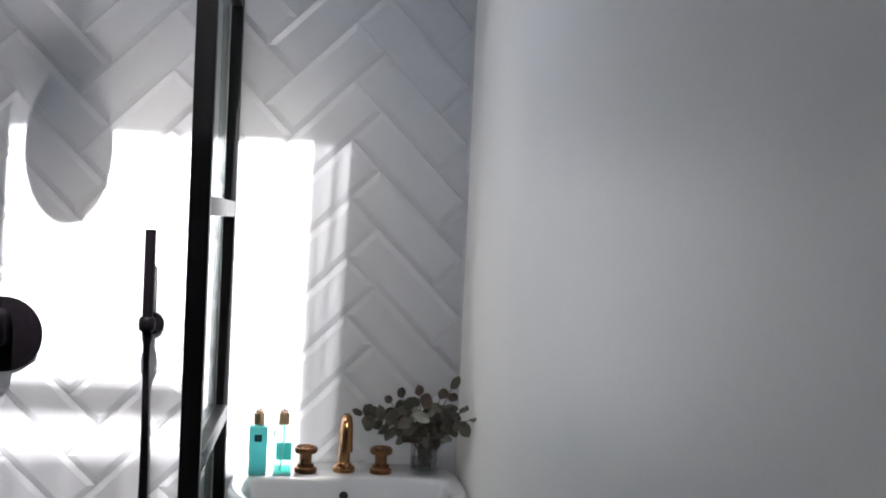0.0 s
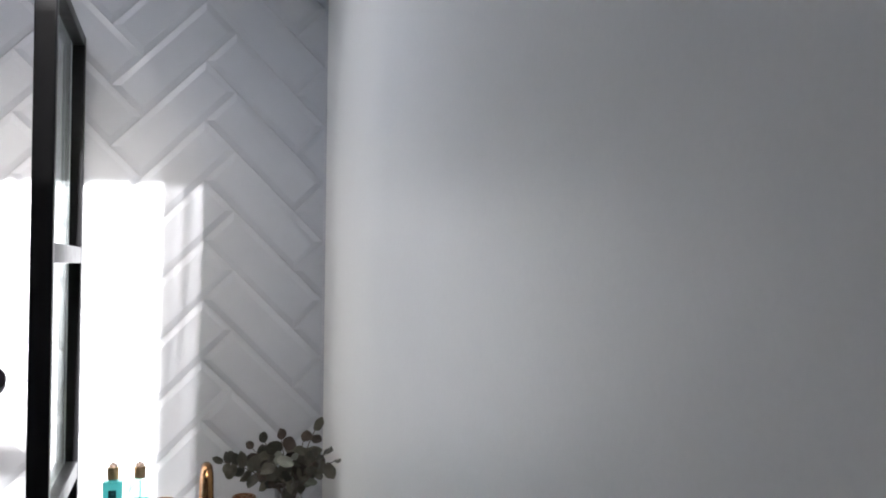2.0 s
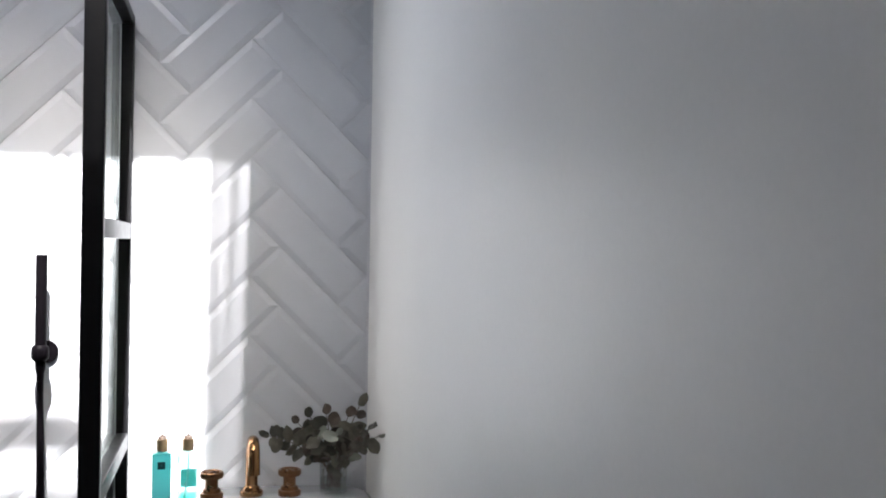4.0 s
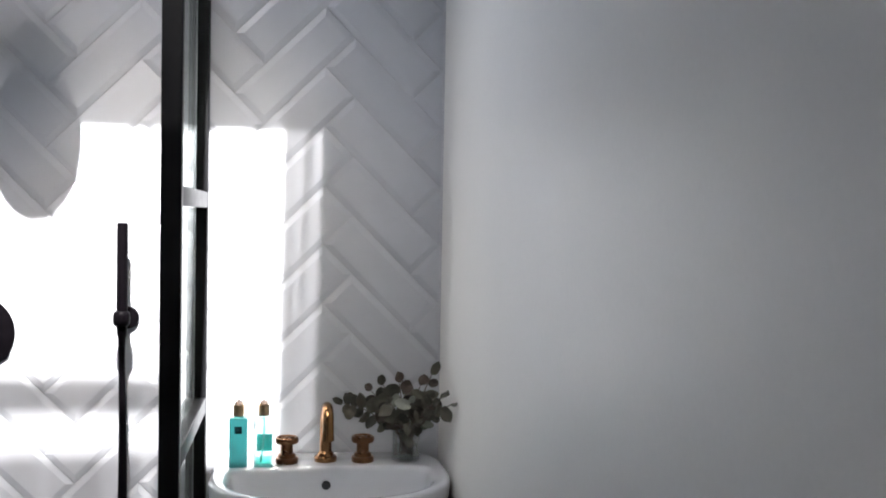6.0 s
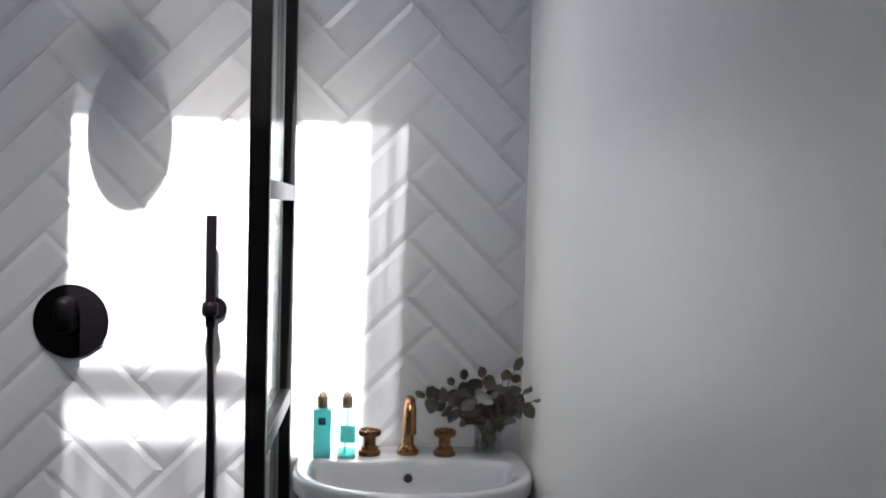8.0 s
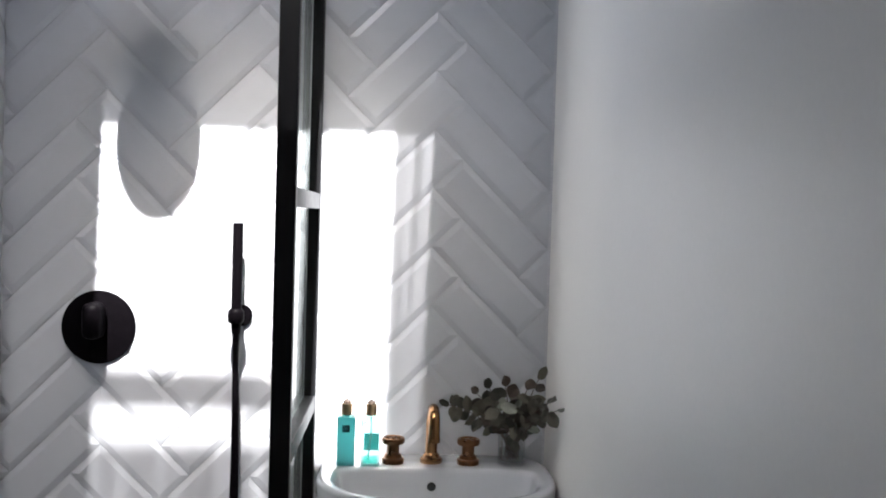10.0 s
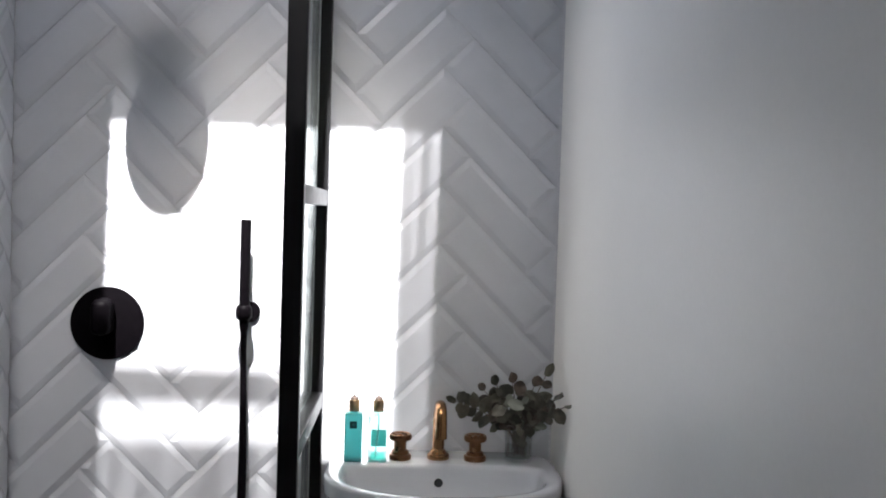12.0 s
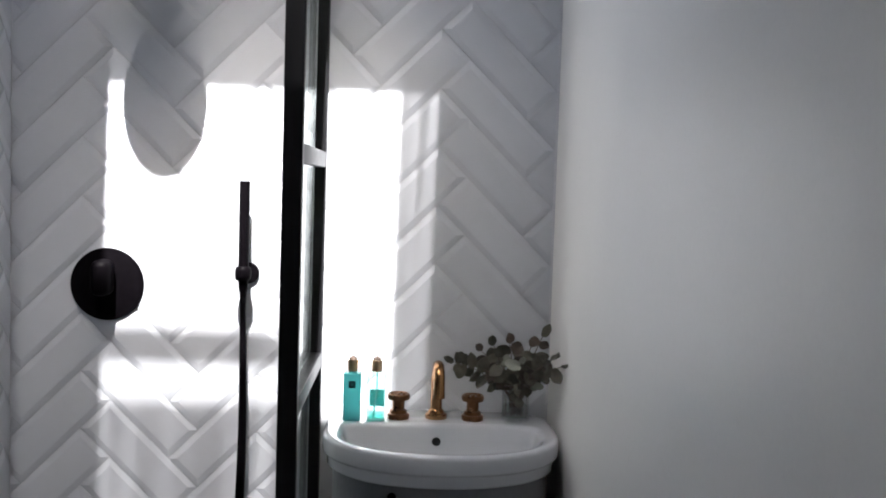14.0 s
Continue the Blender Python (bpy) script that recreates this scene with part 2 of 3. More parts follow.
def tube(points, radii, n=14):
    """A round tube through points."""
    bm = bmesh.new()
    pts = [Vector(p) for p in points]
    rings, side = [], None
    for i, p in enumerate(pts):
        d = (pts[min(i + 1, len(pts) - 1)] - pts[max(i - 1, 0)]).normalized()
        if side is None:
            side = d.orthogonal().normalized()
        side = (side - d * side.dot(d)).normalized()
        up = d.cross(side)
        r = radii[i] if isinstance(radii, (list, tuple)) else radii
        rings.append([bm.verts.new(p + r * (math.cos(2 * math.pi * k / n) * side + math.sin(2 * math.pi * k / n) * up)) for k in range(n)])
    for lo, hi in zip(rings, rings[1:]):
        for k in range(n):
            bm.faces.new((lo[k], lo[(k + 1) % n], hi[(k + 1) % n], hi[k]))
    bm.faces.new(rings[0][::-1])
    bm.faces.new(rings[-1])
    return bm


def spline(points, steps=8):
    """Catmull-Rom points through the given ones."""
    p = [Vector(q) for q in points]
    p = [2 * p[0] - p[1]] + p + [2 * p[-1] - p[-2]]
    out = []
    for i in range(1, len(p) - 2):
        for s in range(steps):
            t = s / steps
            out.append(0.5 * (2 * p[i] + (p[i + 1] - p[i - 1]) * t + (2 * p[i - 1] - 5 * p[i] + 4 * p[i + 1] - p[i + 2]) * t * t
                              + (3 * p[i] - 3 * p[i + 1] + p[i + 2] - p[i - 1]) * t ** 3))
    return out + [p[-2]]


def turned(bm, m):
    bmesh.ops.transform(bm, matrix=m, verts=bm.verts)
    return bm


FACE_OUT = pose(0, 0, 0, 90)               # turns a lathe's z axis to point out of the tiled wall (towards -y)

# ---- the room ----
LEFT, RIGHT, BACK, TOP = -1.046, 0.290, -3.05, 2.40
BED = 0.006                                # grout bed behind the tile faces
wall_north = structure("wall_north", block((LEFT - 0.12, BED, -0.02), (RIGHT + 0.12, 0.14, TOP + 0.1)), M_GROUT, "white wall with bevelled tiles in herringbone", "wall")
wall_west = structure("wall_west", block((LEFT - 0.12, BACK - 0.1, -0.02), (LEFT - BED, BED, TOP + 0.1)), M_PLASTER, "white tiled side wall of the shower", "wall")
wall_east = structure("wall_east", block((RIGHT, BACK - 0.1, -0.02), (RIGHT + 0.12, BED, TOP + 0.1)), M_PLASTER, "plain white satin painted side wall", "wall")
wall_south = structure("wall_south", block((LEFT - BED, BACK - 0.12, -0.02), (RIGHT, BACK, TOP + 0.1)), M_GREY_WALL, "plain grey painted end wall", "wall")
floor = structure("floor", block((LEFT - 0.12, BACK - 0.12, -0.12), (RIGHT + 0.12, 0.14, -0.02)), M_FLOOR, "pale stone floor", "floor")

# rounded bead of sealant where the tiles meet the painted wall
bead = bmesh.new()
arc = [(RIGHT + 0.001, 0.003), (RIGHT + 0.001, -0.006)] + [(RIGHT - 0.005 + 0.005 * math.cos(radians(a)), -0.006 + 0.005 * math.sin(radians(a))) for a in (15, 30, 45, 60, 75)] + [(RIGHT - 0.005, -0.001), (RIGHT - 0.005, 0.003)]
ends = [[bead.verts.new((x, y, z)) for x, y in arc] for z in (-0.018, TOP - 0.001)]
for k in range(len(arc)):
    q = (k + 1) % len(arc)
    bead.faces.new((ends[0][k], ends[0][q], ends[1][q], ends[1][k]))
bead.faces.new(ends[0][::-1])
bead.faces.new(ends[1])
structure("trim", bead, M_GROUT, "white sealant bead along the wall corner", "trim")

# ceiling with the roof window's opening
SX0, SX1, SXS, SYF, SYB, SYS, SYE, SXL = -0.798, -0.086, 0.006, -0.4135, -0.903, -1.08, -0.235, -1.0
SXM, SYL = -0.268, -0.918                 # the clear part reaches further back past the screen
ceil_bm = bmesh.new()
for a, b in (((LEFT - 0.12, BACK - 0.12), (SXL, 0.14)), ((SXS, BACK - 0.12), (RIGHT + 0.12, 0.14)), ((SXL, SYE), (SXS, 0.14)), ((SXL, BACK - 0.12), (SXS, SYS))):
    block((*a, TOP), (*b, TOP + 0.1), 0, ceil_bm)
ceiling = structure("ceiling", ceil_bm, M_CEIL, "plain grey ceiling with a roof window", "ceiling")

# roof window: frame on the roof, clear pane, ribbed translucent margins, opening bar; unseen sheets and boards added to
# shape the light
window = tagged(new("window_1"), "square roof window with clear pane and ribbed margins", "window", "", "structure")
window.location = (0, 0, TOP + 0.1)
wf = bmesh.new()
for a, b in (((SXL - 0.06, SYS - 0.06), (SXL, SYE + 0.06)), ((SXS, SYS - 0.06), (SXS + 0.06, SYE + 0.06)), ((SXL, SYE), (SXS, SYE + 0.06)), ((SXL, SYS - 0.06), (SXS, SYS))):
    block((*a, 0.0), (*b, 0.015), 0.002, wf)
part("window_frame", wf, M_PLASTER, window)
# unseen board, added to keep low sky light off the upper tiles
part("upstand", block((SXL - 0.5, SYS - 0.37, 0.0), (SXS + 0.5, SYS - 0.33, 0.52), 0.004), M_CEIL, window, "unseen board blocking low sky behind the roof window")
# graded sheet, added to weaken the lower left part of the sun patch
part("sun_dimming_margin", block((SX0, SYB, 0.001), (SXM, -0.56, 0.003)), M_SUN_DIM, window, "unseen sheet dimming the sun in the lower pane")
pane = part("pane", block((SX0, -0.56, 0.001), (SX1, SYF, 0.005)), M_PANE, window)
pane.visible_shadow = False
low_pane = part("pane", block((SXM, SYL, 0.001), (SX1, -0.56, 0.005)), M_PANE, window)
low_pane.visible_shadow = False
part("ribbed_margin", block((SX1, SYB, 0.001), (SXS, SYF, 0.003)), M_RIBBED, window)
part("ribbed_margin", block((SX0, SYS, 0.001), (SXM, SYB, 0.003)), M_RIBBED_LOW, window)
# opaque panels added to cut the sun off below its patch
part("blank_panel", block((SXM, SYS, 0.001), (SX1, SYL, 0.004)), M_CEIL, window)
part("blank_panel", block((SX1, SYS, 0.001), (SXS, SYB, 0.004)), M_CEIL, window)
# sheets added to let faint, fading sun fall above and left of the bright patch
part("sun_fade_margin", block((SX0, SYF, -0.099), (SXS, SYE, -0.097)), M_SUN_FADE, window)
part("sun_fade_margin", block((SXL, SYS, -0.099), (SX0, SYE, -0.097)), M_SUN_FADE_SIDE, window)
part("ribbed_bar", turned(block((-0.22, -0.0235, -0.012), (0.22, 0.0235, 0.0), 0.003), pose(SX0 + 0.22, -0.800, -0.04, 0, 0, -0.4)), M_RIBBED_WIDE, window, "translucent ribbed bar")

# ---- shower screen ----
screen = thing("shower_screen", (-0.297, -0.29, -0.02), "fixed clear glass shower screen in slim black metal frame", "shower screen")
H = 2.017
part("front_post", block((-0.020, -0.290, 0), (0.018, -0.262, H), 0.0025), M_BLACK, screen, smooth=40)
part("wall_post", block((-0.0095, 0.252, 0), (0.018, 0.287, H), 0.0025), M_BLACK, screen, smooth=40)
part("top_rail", block((-0.009, -0.262, H - 0.025), (0.0178, 0.252, H - 0.0005), 0.002), M_BLACK, screen, smooth=40)
part("bottom_rail", block((-0.009, -0.262, 0.0), (0.0178, 0.252, 0.03), 0.002), M_BLACK, screen, smooth=40)
for z in (1.506, 1.015):
    part("crossbar", block((-0.009, -0.262, z + 0.02 - 0.037), (0.0178, 0.252, z + 0.02), 0.002), M_BLACK, screen, smooth=40)
for lo, hi in ((0.031, 0.997), (1.036, 1.488), (1.527, H - 0.026)):
    g = part("pane", block((-0.0115, -0.261, lo), (-0.0055, 0.251, hi)), M_SCREEN_GLASS, screen, "clear glass")
    g.visible_shadow = False

# ---- shower fittings ----
mixer = thing("shower_mixer", (-0.8115, BED - 0.003, 1.1655), "round matt black shower mixer plate with knob on tiled wall", "shower mixer")
part("plate", turned(lathe([(0.088, 0.0), (0.0897, 0.002), (0.0897, 0.0055), (0.0890, 0.0075), (0.0870, 0.0082)], 56), FACE_OUT), M_BLACK_MATT, mixer, smooth=30)
part("handle", block((-0.0240, -0.078, -0.024), (0.0235, -0.0080, 0.064), 0.019), M_BLACK_MATT, mixer, "black block handle", smooth=50)

ROD = -0.055
bracket = thing("shower_bracket", (-0.466, BED - 0.003, 1.203), "black wall bracket holding a hand shower", "shower bracket")
part("rosette", turned(lathe([(0.026, 0.0), (0.0265, 0.003), (0.0265, 0.009), (0.025, 0.011), (0.020, 0.0115)], 36), FACE_OUT), M_BLACK_MATT, bracket, smooth=30)
part("arm", turned(lathe([(0.0075, 0.011), (0.0075, 0.042)], 20), FACE_OUT), M_BLACK_MATT, bracket, smooth=30)
part("cradle", turned(lathe([(0.0135, -0.018), (0.0185, -0.013), (0.0195, -0.004), (0.0195, 0.006), (0.0180, 0.014), (0.0135, 0.018)], 28), pose(-0.005, ROD - 0.005, 0.003)), M_BLACK_MATT, bracket, smooth=40)

hand = thing("hand_shower", (-0.4705, ROD, 1.430), "slim black stick hand shower on a black hose", "hand shower")
part("wand", lathe([(0.0080, -0.288), (0.0088, -0.270), (0.0112, -0.263), (0.0126, -0.240), (0.0128, -0.205), (0.0128, -0.004), (0.0122, -0.001), (0.0105, 0.0)], 24), M_BLACK_MATT, hand, smooth=40)
part("connector", lathe([(0.0072, -0.312), (0.0078, -0.310), (0.0078, -0.290), (0.0076, -0.2885)], 20), M_BLACK_MATT, hand, smooth=30)
hose_pts = spline([(0, 0, -0.312), (0.003, -0.002, -0.45), (0.006, -0.012, -0.60), (0.006, -0.030, -0.75), (0.000, -0.045, -0.90), (-0.025, -0.03, -1.02), (-0.06, 0.02, -1.00), (-0.07, 0.04, -0.93), (-0.07, 0.060, -0.90)], 10)
part("hose", tube(hose_pts, [0.0072 + 0.0038 * min(1.0, i / 26) for i in range(len(hose_pts))], 12), M_BLACK_MATT, hand, smooth=50)

# rain shower on its wall arm, above the view; its shadow falls on the tiles
rain = thing("rain_shower", (-0.670, BED - 0.003, 2.037), "flat round black rain shower on a wall arm", "rain shower")
part("rosette", turned(lathe([(0.028, 0.0), (0.028, 0.008), (0.024, 0.010)], 28), FACE_OUT), M_BLACK_MATT, rain, smooth=30)
part("arm", tube(spline([(0, -0.005, 0), (0, -0.11, 0.0), (0, -0.18, -0.002), (0, -0.206, -0.010), (0, -0.209, -0.022)], 6), 0.010), M_BLACK_MATT, rain, smooth=50)
part("head", turned(lathe([(0.097, -0.008), (0.1015, -0.005), (0.102, 0.004), (0.1005, 0.010), (0.060, 0.011), (0.022, 0.014), (0.018, 0.020), (0.014, 0.030)], 48), pose(0, -0.211, -0.045)), M_BLACK_MATT, rain, "flat round spray head", smooth=40)

# ---- wash basin ----
RIM = 0.869
basin = thing("wash_basin", (0.014, 0.0, RIM), "white ceramic wash basin with rolled rim on tiled wall", "wash basin")


def outline(hw, cy, back, front, nb, nf, n=72):
    """A rounded D: half width, middle, back and front, and how square the two halves are."""
    pts = []
    for k in range(n):
        a = 2 * math.pi * k / n
        c, s = math.cos(a), math.sin(a)
        e = nb if s > 0 else nf
        x = hw * math.copysign(abs(c) ** (2 / e), c)
        y = cy + ((back - cy) if s > 0 else (cy - front)) * math.copysign(abs(s) ** (2 / e), s)
        pts.append((x, y))
    return pts


def rings(levels):
    """A closed skin through outlines at heights."""
    bm = bmesh.new()
    loops = [[bm.verts.new((x, y, z)) for x, y in outline(*o)] for o, z in levels]
    n = len(loops[0])
    for lo, hi in zip(loops, loops[1:]):
        for k in range(n):
            bm.faces.new((lo[k], lo[(k + 1) % n], hi[(k + 1) % n], hi[k]))
    bm.faces.new(loops[0][::-1])
    bm.faces.new(loops[-1])
    return bm


def outer(d, db=0.0):
    return (0.272 - d, -0.20, -0.001 - db, -0.430 + d, 5, 2.15)


def inner(d):
    return (0.229 - d, -0.245, -0.141 - d * 0.8, -0.399 + d, 6.5, 2.15)


part("bowl", rings([
    (outer(0.19), -0.22), (outer(0.16), -0.20), (outer(0.10), -0.165), (outer(0.070), -0.130), (outer(0.058), -0.100), (outer(0.052), -0.080), (outer(0.030), -0.0738), (outer(0.014), -0.0725), (outer(0.0105), -0.068),
    (outer(0.0100), -0.049), (outer(0.0085), -0.0455), (outer(0.0050), -0.0430), (outer(0.0012), -0.0405), (outer(0.0002), -0.037), (outer(0.0), -0.010), (outer(0.002), -0.005), (outer(0.006, 0.002), -0.0015), (outer(0.013, 0.004), 0.0),
    (inner(-0.013), 0.0), (inner(-0.006), -0.0008), (inner(0.0), -0.004), (inner(0.005), -0.012), (inner(0.012), -0.040), (inner(0.026), -0.078), (inner(0.06), -0.115), (inner(0.10), -0.130)]),
    M_CERAMIC, basin, smooth=60)
part("overflow", turned(lathe([(0.0105, -0.006), (0.0105, 0.0), (0.0098, 0.0012), (0.0085, 0.0008)], 24), pose(-0.008, -0.1515, -0.041, 80)), M_DARK, basin, "dark round overflow hole")
part("waste", lathe([(0.030, -0.1295), (0.030, -0.127), (0.024, -0.126)], 24), M_BRASS_DARK, basin)

# grey washstand under the basin, hollow, with a black knob
stand = thing("washstand", (0.014, 0.0, -0.02), "grey painted washstand with curved front under the basin", "cabinet")
TOP_Z = RIM - 0.0745 + 0.02
part("body", rings([(outer(0.06), 0.0), (outer(0.055), 0.005), (outer(0.055), 0.09), (outer(0.030), 0.095), (outer(0.026), 0.10), (outer(0.026), TOP_Z - 0.004), (outer(0.028), TOP_Z),
                    (outer(0.044, 0.015), TOP_Z), (outer(0.046, 0.016), TOP_Z - 0.004), (outer(0.046, 0.016), 0.12)]), M_GREY, stand, smooth=40)
part("knob", turned(lathe([(0.005, 0.0), (0.005, 0.012), (0.0092, 0.017), (0.0098, 0.022), (0.0075, 0.026)], 20), pose(-0.104, -0.372, 0.790, 90, 0, -14)), M_BLACK_MATT, stand, "black round knob", smooth=40)

# brass taps
def handle(x):
    ob = thing("basin_tap", (x, -0.092, RIM), "aged brass basin tap with round wheel handle", "tap", "brass taps on the basin")
    part("base", lathe([(0.0265, 0), (0.0270, 0.002), (0.0270, 0.010), (0.0255, 0.0125), (0.0215, 0.0135), (0.0205, 0.018), (0.0185, 0.0215), (0.0165, 0.0225)], 36), M_BRASS_DARK, ob, smooth=30)
    part("stem", lathe([(0.0148, 0.0225), (0.0150, 0.044), (0.0175, 0.047)], 28), M_BRASS_DARK, ob, smooth=30)
    wheel = part("wheel", lathe([(0.018, 0.045), (0.0255, 0.0465), (0.0275, 0.0495), (0.0277, 0.056), (0.0262, 0.0598), (0.0235, 0.0610), (0.0200, 0.0590), (0.0190, 0.0545), (0.010, 0.0535)], 40), M_BRASS_DARK, ob, "knurled dull brass wheel", smooth=35)
    for k in range(4):
        a = radians(45 + 90 * k)
        part("spoke", turned(block((0.004, -0.0028, 0.054), (0.021, 0.0028, 0.0585), 0.001), Matrix.Rotation(a, 4, "Z")), M_BRASS_DARK, wheel)
    part("screw", lathe([(0.0055, 0.0535), (0.0055, 0.0600), (0.0045, 0.0608)], 16), M_BRASS_DARK, wheel)
    return ob


handle(-0.086)
handle(0.094)
spout = thing("basin_spout", (0.006, -0.082, RIM), "aged brass swan neck basin spout", "tap", "brass taps on the basin")
part("base", lathe([(0.0265, 0), (0.0270, 0.002), (0.0270, 0.009), (0.0250, 0.0120), (0.0205, 0.0135), (0.0190, 0.019), (0.0160, 0.0225), (0.0142, 0.024)], 36), M_BRASS, spout, smooth=30)
neck = [(0, 0, 0.022), (0, 0, 0.06), (0, 0, 0.093)] + [(0.001 * (1 - math.cos(a)), -0.042 * (1 - math.cos(a)), 0.093 + 0.042 * math.sin(a)) for a in [radians(d) for d in range(15, 181, 15)]] + [(0.002, -0.0845, 0.072)]
part("neck", tube(neck, [0.0142] * 3 + [0.0136] * (len(neck) - 3), 24), M_BRASS, spout, smooth=50)
part("aerator", turned(lathe([(0.0115, -0.006), (0.0142, -0.005), (0.0142, 0.006), (0.0136, 0.007)], 28), pose(0.002, -0.0845, 0.072)), M_BRASS, spout, smooth=30)

# ---- bottles ----
def square_ring(w, d, r, n=5):
    pts = []
    for cx, cy, a0 in ((w - r, d - r, 0), (-w + r, d - r, 90), (-w + r, -d + r, 180), (w - r, -d + r, 270)):
        for k in range(n):
            a = radians(a0 + 90 * k / (n - 1))
            pts.append((cx + r * math.cos(a), cy + r * math.sin(a)))
    return pts


def square_body(levels):
    """Rounded square sections: half width, half depth, corner radius, z."""
    bm = bmesh.new()
    loops = [[bm.verts.new((x, y, z)) for x, y in square_ring(w, d, r)] for w, d, r, z in levels]
    n = len(loops[0])
    for lo, hi in zip(loops, loops[1:]):
        for k in range(n):
            bm.faces.new((lo[k], lo[(k + 1) % n], hi[(k + 1) % n], hi[k]))
    bm.faces.new(loops[0][::-1])
    bm.faces.new(loops[-1])
    return bm


def spray_top(ob, z):
    cap = part("collar", lathe([(0.0122, z), (0.0128, z + 0.001), (0.0128, z + 0.0255), (0.0122, z + 0.0265), (0.009, z + 0.0265)], 28), M_GOLD, ob, "gold metal collar", smooth=30)
    part("spray_button", lathe([(0.0092, z + 0.0266), (0.0092, z + 0.0325), (0.0080, z + 0.0340)], 20), M_NOZZLE, cap, smooth=30)
    part("button_tip", lathe([(0.0032, z + 0.0341), (0.0032, z + 0.0370), (0.0024, z + 0.0375)], 14), M_NOZZLE, cap, smooth=30)


full = thing("spray_bottle", (-0.197, -0.115, RIM), "full turquoise square spray bottle with gold collar", "bottle", "spray bottles on the basin")
part("body", square_body([(0.0192, 0.0175, 0.004, 0), (0.0209, 0.0192, 0.004, 0.002), (0.0212, 0.0195, 0.003, 0.111), (0.0207, 0.0190, 0.003, 0.1135), (0.0165, 0.0165, 0.003, 0.1150), (0.0085, 0.0085, 0.004, 0.1155), (0.0085, 0.0085, 0.004, 0.1175)]), M_TEAL, full, smooth=50)
lab = part("label", block((-0.0085, -0.0205, 0.079), (0.0085, -0.0196, 0.096)), M_LABEL, full, "small dark square label")
part("print_bar", block((-0.0030, -0.0209, 0.0850), (0.0030, -0.0206, 0.0905)), M_LABEL_INK, lab)
spray_top(full, 0.1175)

used = thing("spray_bottle", (-0.1395, -0.115, RIM), "nearly empty clear spray bottle with turquoise label", "bottle", "spray bottles on the basin")
part("body", square_body([(0.0203, 0.0185, 0.004, 0), (0.0220, 0.0202, 0.004, 0.002), (0.0222, 0.0204, 0.003, 0.109), (0.0214, 0.0196, 0.003, 0.1125), (0.0165, 0.0165, 0.003, 0.1148), (0.0080, 0.0080, 0.004, 0.1155), (0.0080, 0.0080, 0.004, 0.1175)]), M_BOTTLE_GLASS, used, "clear tinted glass", smooth=50)
part("liquid", square_body([(0.0165, 0.0165, 0.004, 0.006), (0.0172, 0.0172, 0.004, 0.009), (0.0172, 0.0172, 0.004, 0.016)]), M_LIQUID, used, "turquoise liquid")
part("back_label", block((-0.0165, 0.0206, 0.028), (0.0190, 0.0211, 0.069)), M_TEAL_LABEL, used, "turquoise label on the far side")
part("dip_tube", tube(spline([(0.001, 0, 0.112), (0.001, 0, 0.075), (-0.003, -0.003, 0.035), (-0.006, -0.005, 0.009)], 5), 0.0026, 10), M_TUBE, used, smooth=50)
spray_top(used, 0.1175)

# ---- vase with eucalyptus ----
VX, VY = 0.198, -0.090
vase = thing("glass_vase", (VX, VY, RIM), "small round clear glass vase half filled with water", "vase")
part("glass", lathe([(0.029, 0.0), (0.0325, 0.002), (0.0330, 0.010), (0.0335, 0.078), (0.0330, 0.079), (0.0318, 0.078), (0.0312, 0.012), (0.026, 0.008), (0.002, 0.0075)], 40), M_VASE, vase, smooth=40)
part("water", lathe([(0.024, 0.0085), (0.0300, 0.0125), (0.0306, 0.036)], 32), M_WATER, vase, "clear water", smooth=40)

rng = random.Random(5)
bunch = thing("eucalyptus_bunch", (VX, VY, RIM), "bunch of grey green dried eucalyptus twigs in the vase", "plant")


def leaf_mesh(mat, point, seed):
    """A round leaf with a wavy, curled edge, folded along its rib; it lies along +x."""
    wave = random.Random(seed)
    bm = bmesh.new()
    n = 20
    p1, p2, fold, curl = wave.uniform(0, 6.28), wave.uniform(0, 6.28), wave.uniform(0.10, 0.38), wave.uniform(-0.25, 0.30)
    mid_up, mid_low, up, low = [], [], [], []
    for k in range(n):
        a = math.pi + 2 * math.pi * k / n
        r = 1.0 + 0.09 * math.sin(2 * a + p1) + 0.03 * math.sin(5 * a + p2) + wave.uniform(-0.015, 0.015)
        for f, us, ls in ((0.55, mid_up, mid_low), (1.0, up, low)):
            x, y = 1.0 + f * r * math.cos(a), 0.92 * f * r * math.sin(a)
            if k == n // 2 and f == 1.0:
                x += point
            z = fold * abs(y) + curl * (x - 1.0) * abs(x - 1.0) + 0.12 * f * f * math.sin(3 * a + p2)
            us.append(bm.verts.new((x, y, z)))
            ls.append(bm.verts.new((x, y, z - 0.045)))
    cu, cl = bm.verts.new((1.0, 0, 0.0)), bm.verts.new((1.0, 0, -0.045))
    for k in range(n):
        j = (k + 1) % n
        bm.faces.new((mid_up[k], mid_up[j], cu))
        bm.faces.new((mid_low[j], mid_low[k], cl))
        bm.faces.new((up[k], up[j], mid_up[j], mid_up[k]))
        bm.faces.new((low[j], low[k], mid_low[k], mid_low[j]))
        bm.faces.new((up[k], low[k], low[j], up[j]))
    return mesh_of("leaf", bm, mat, 50)


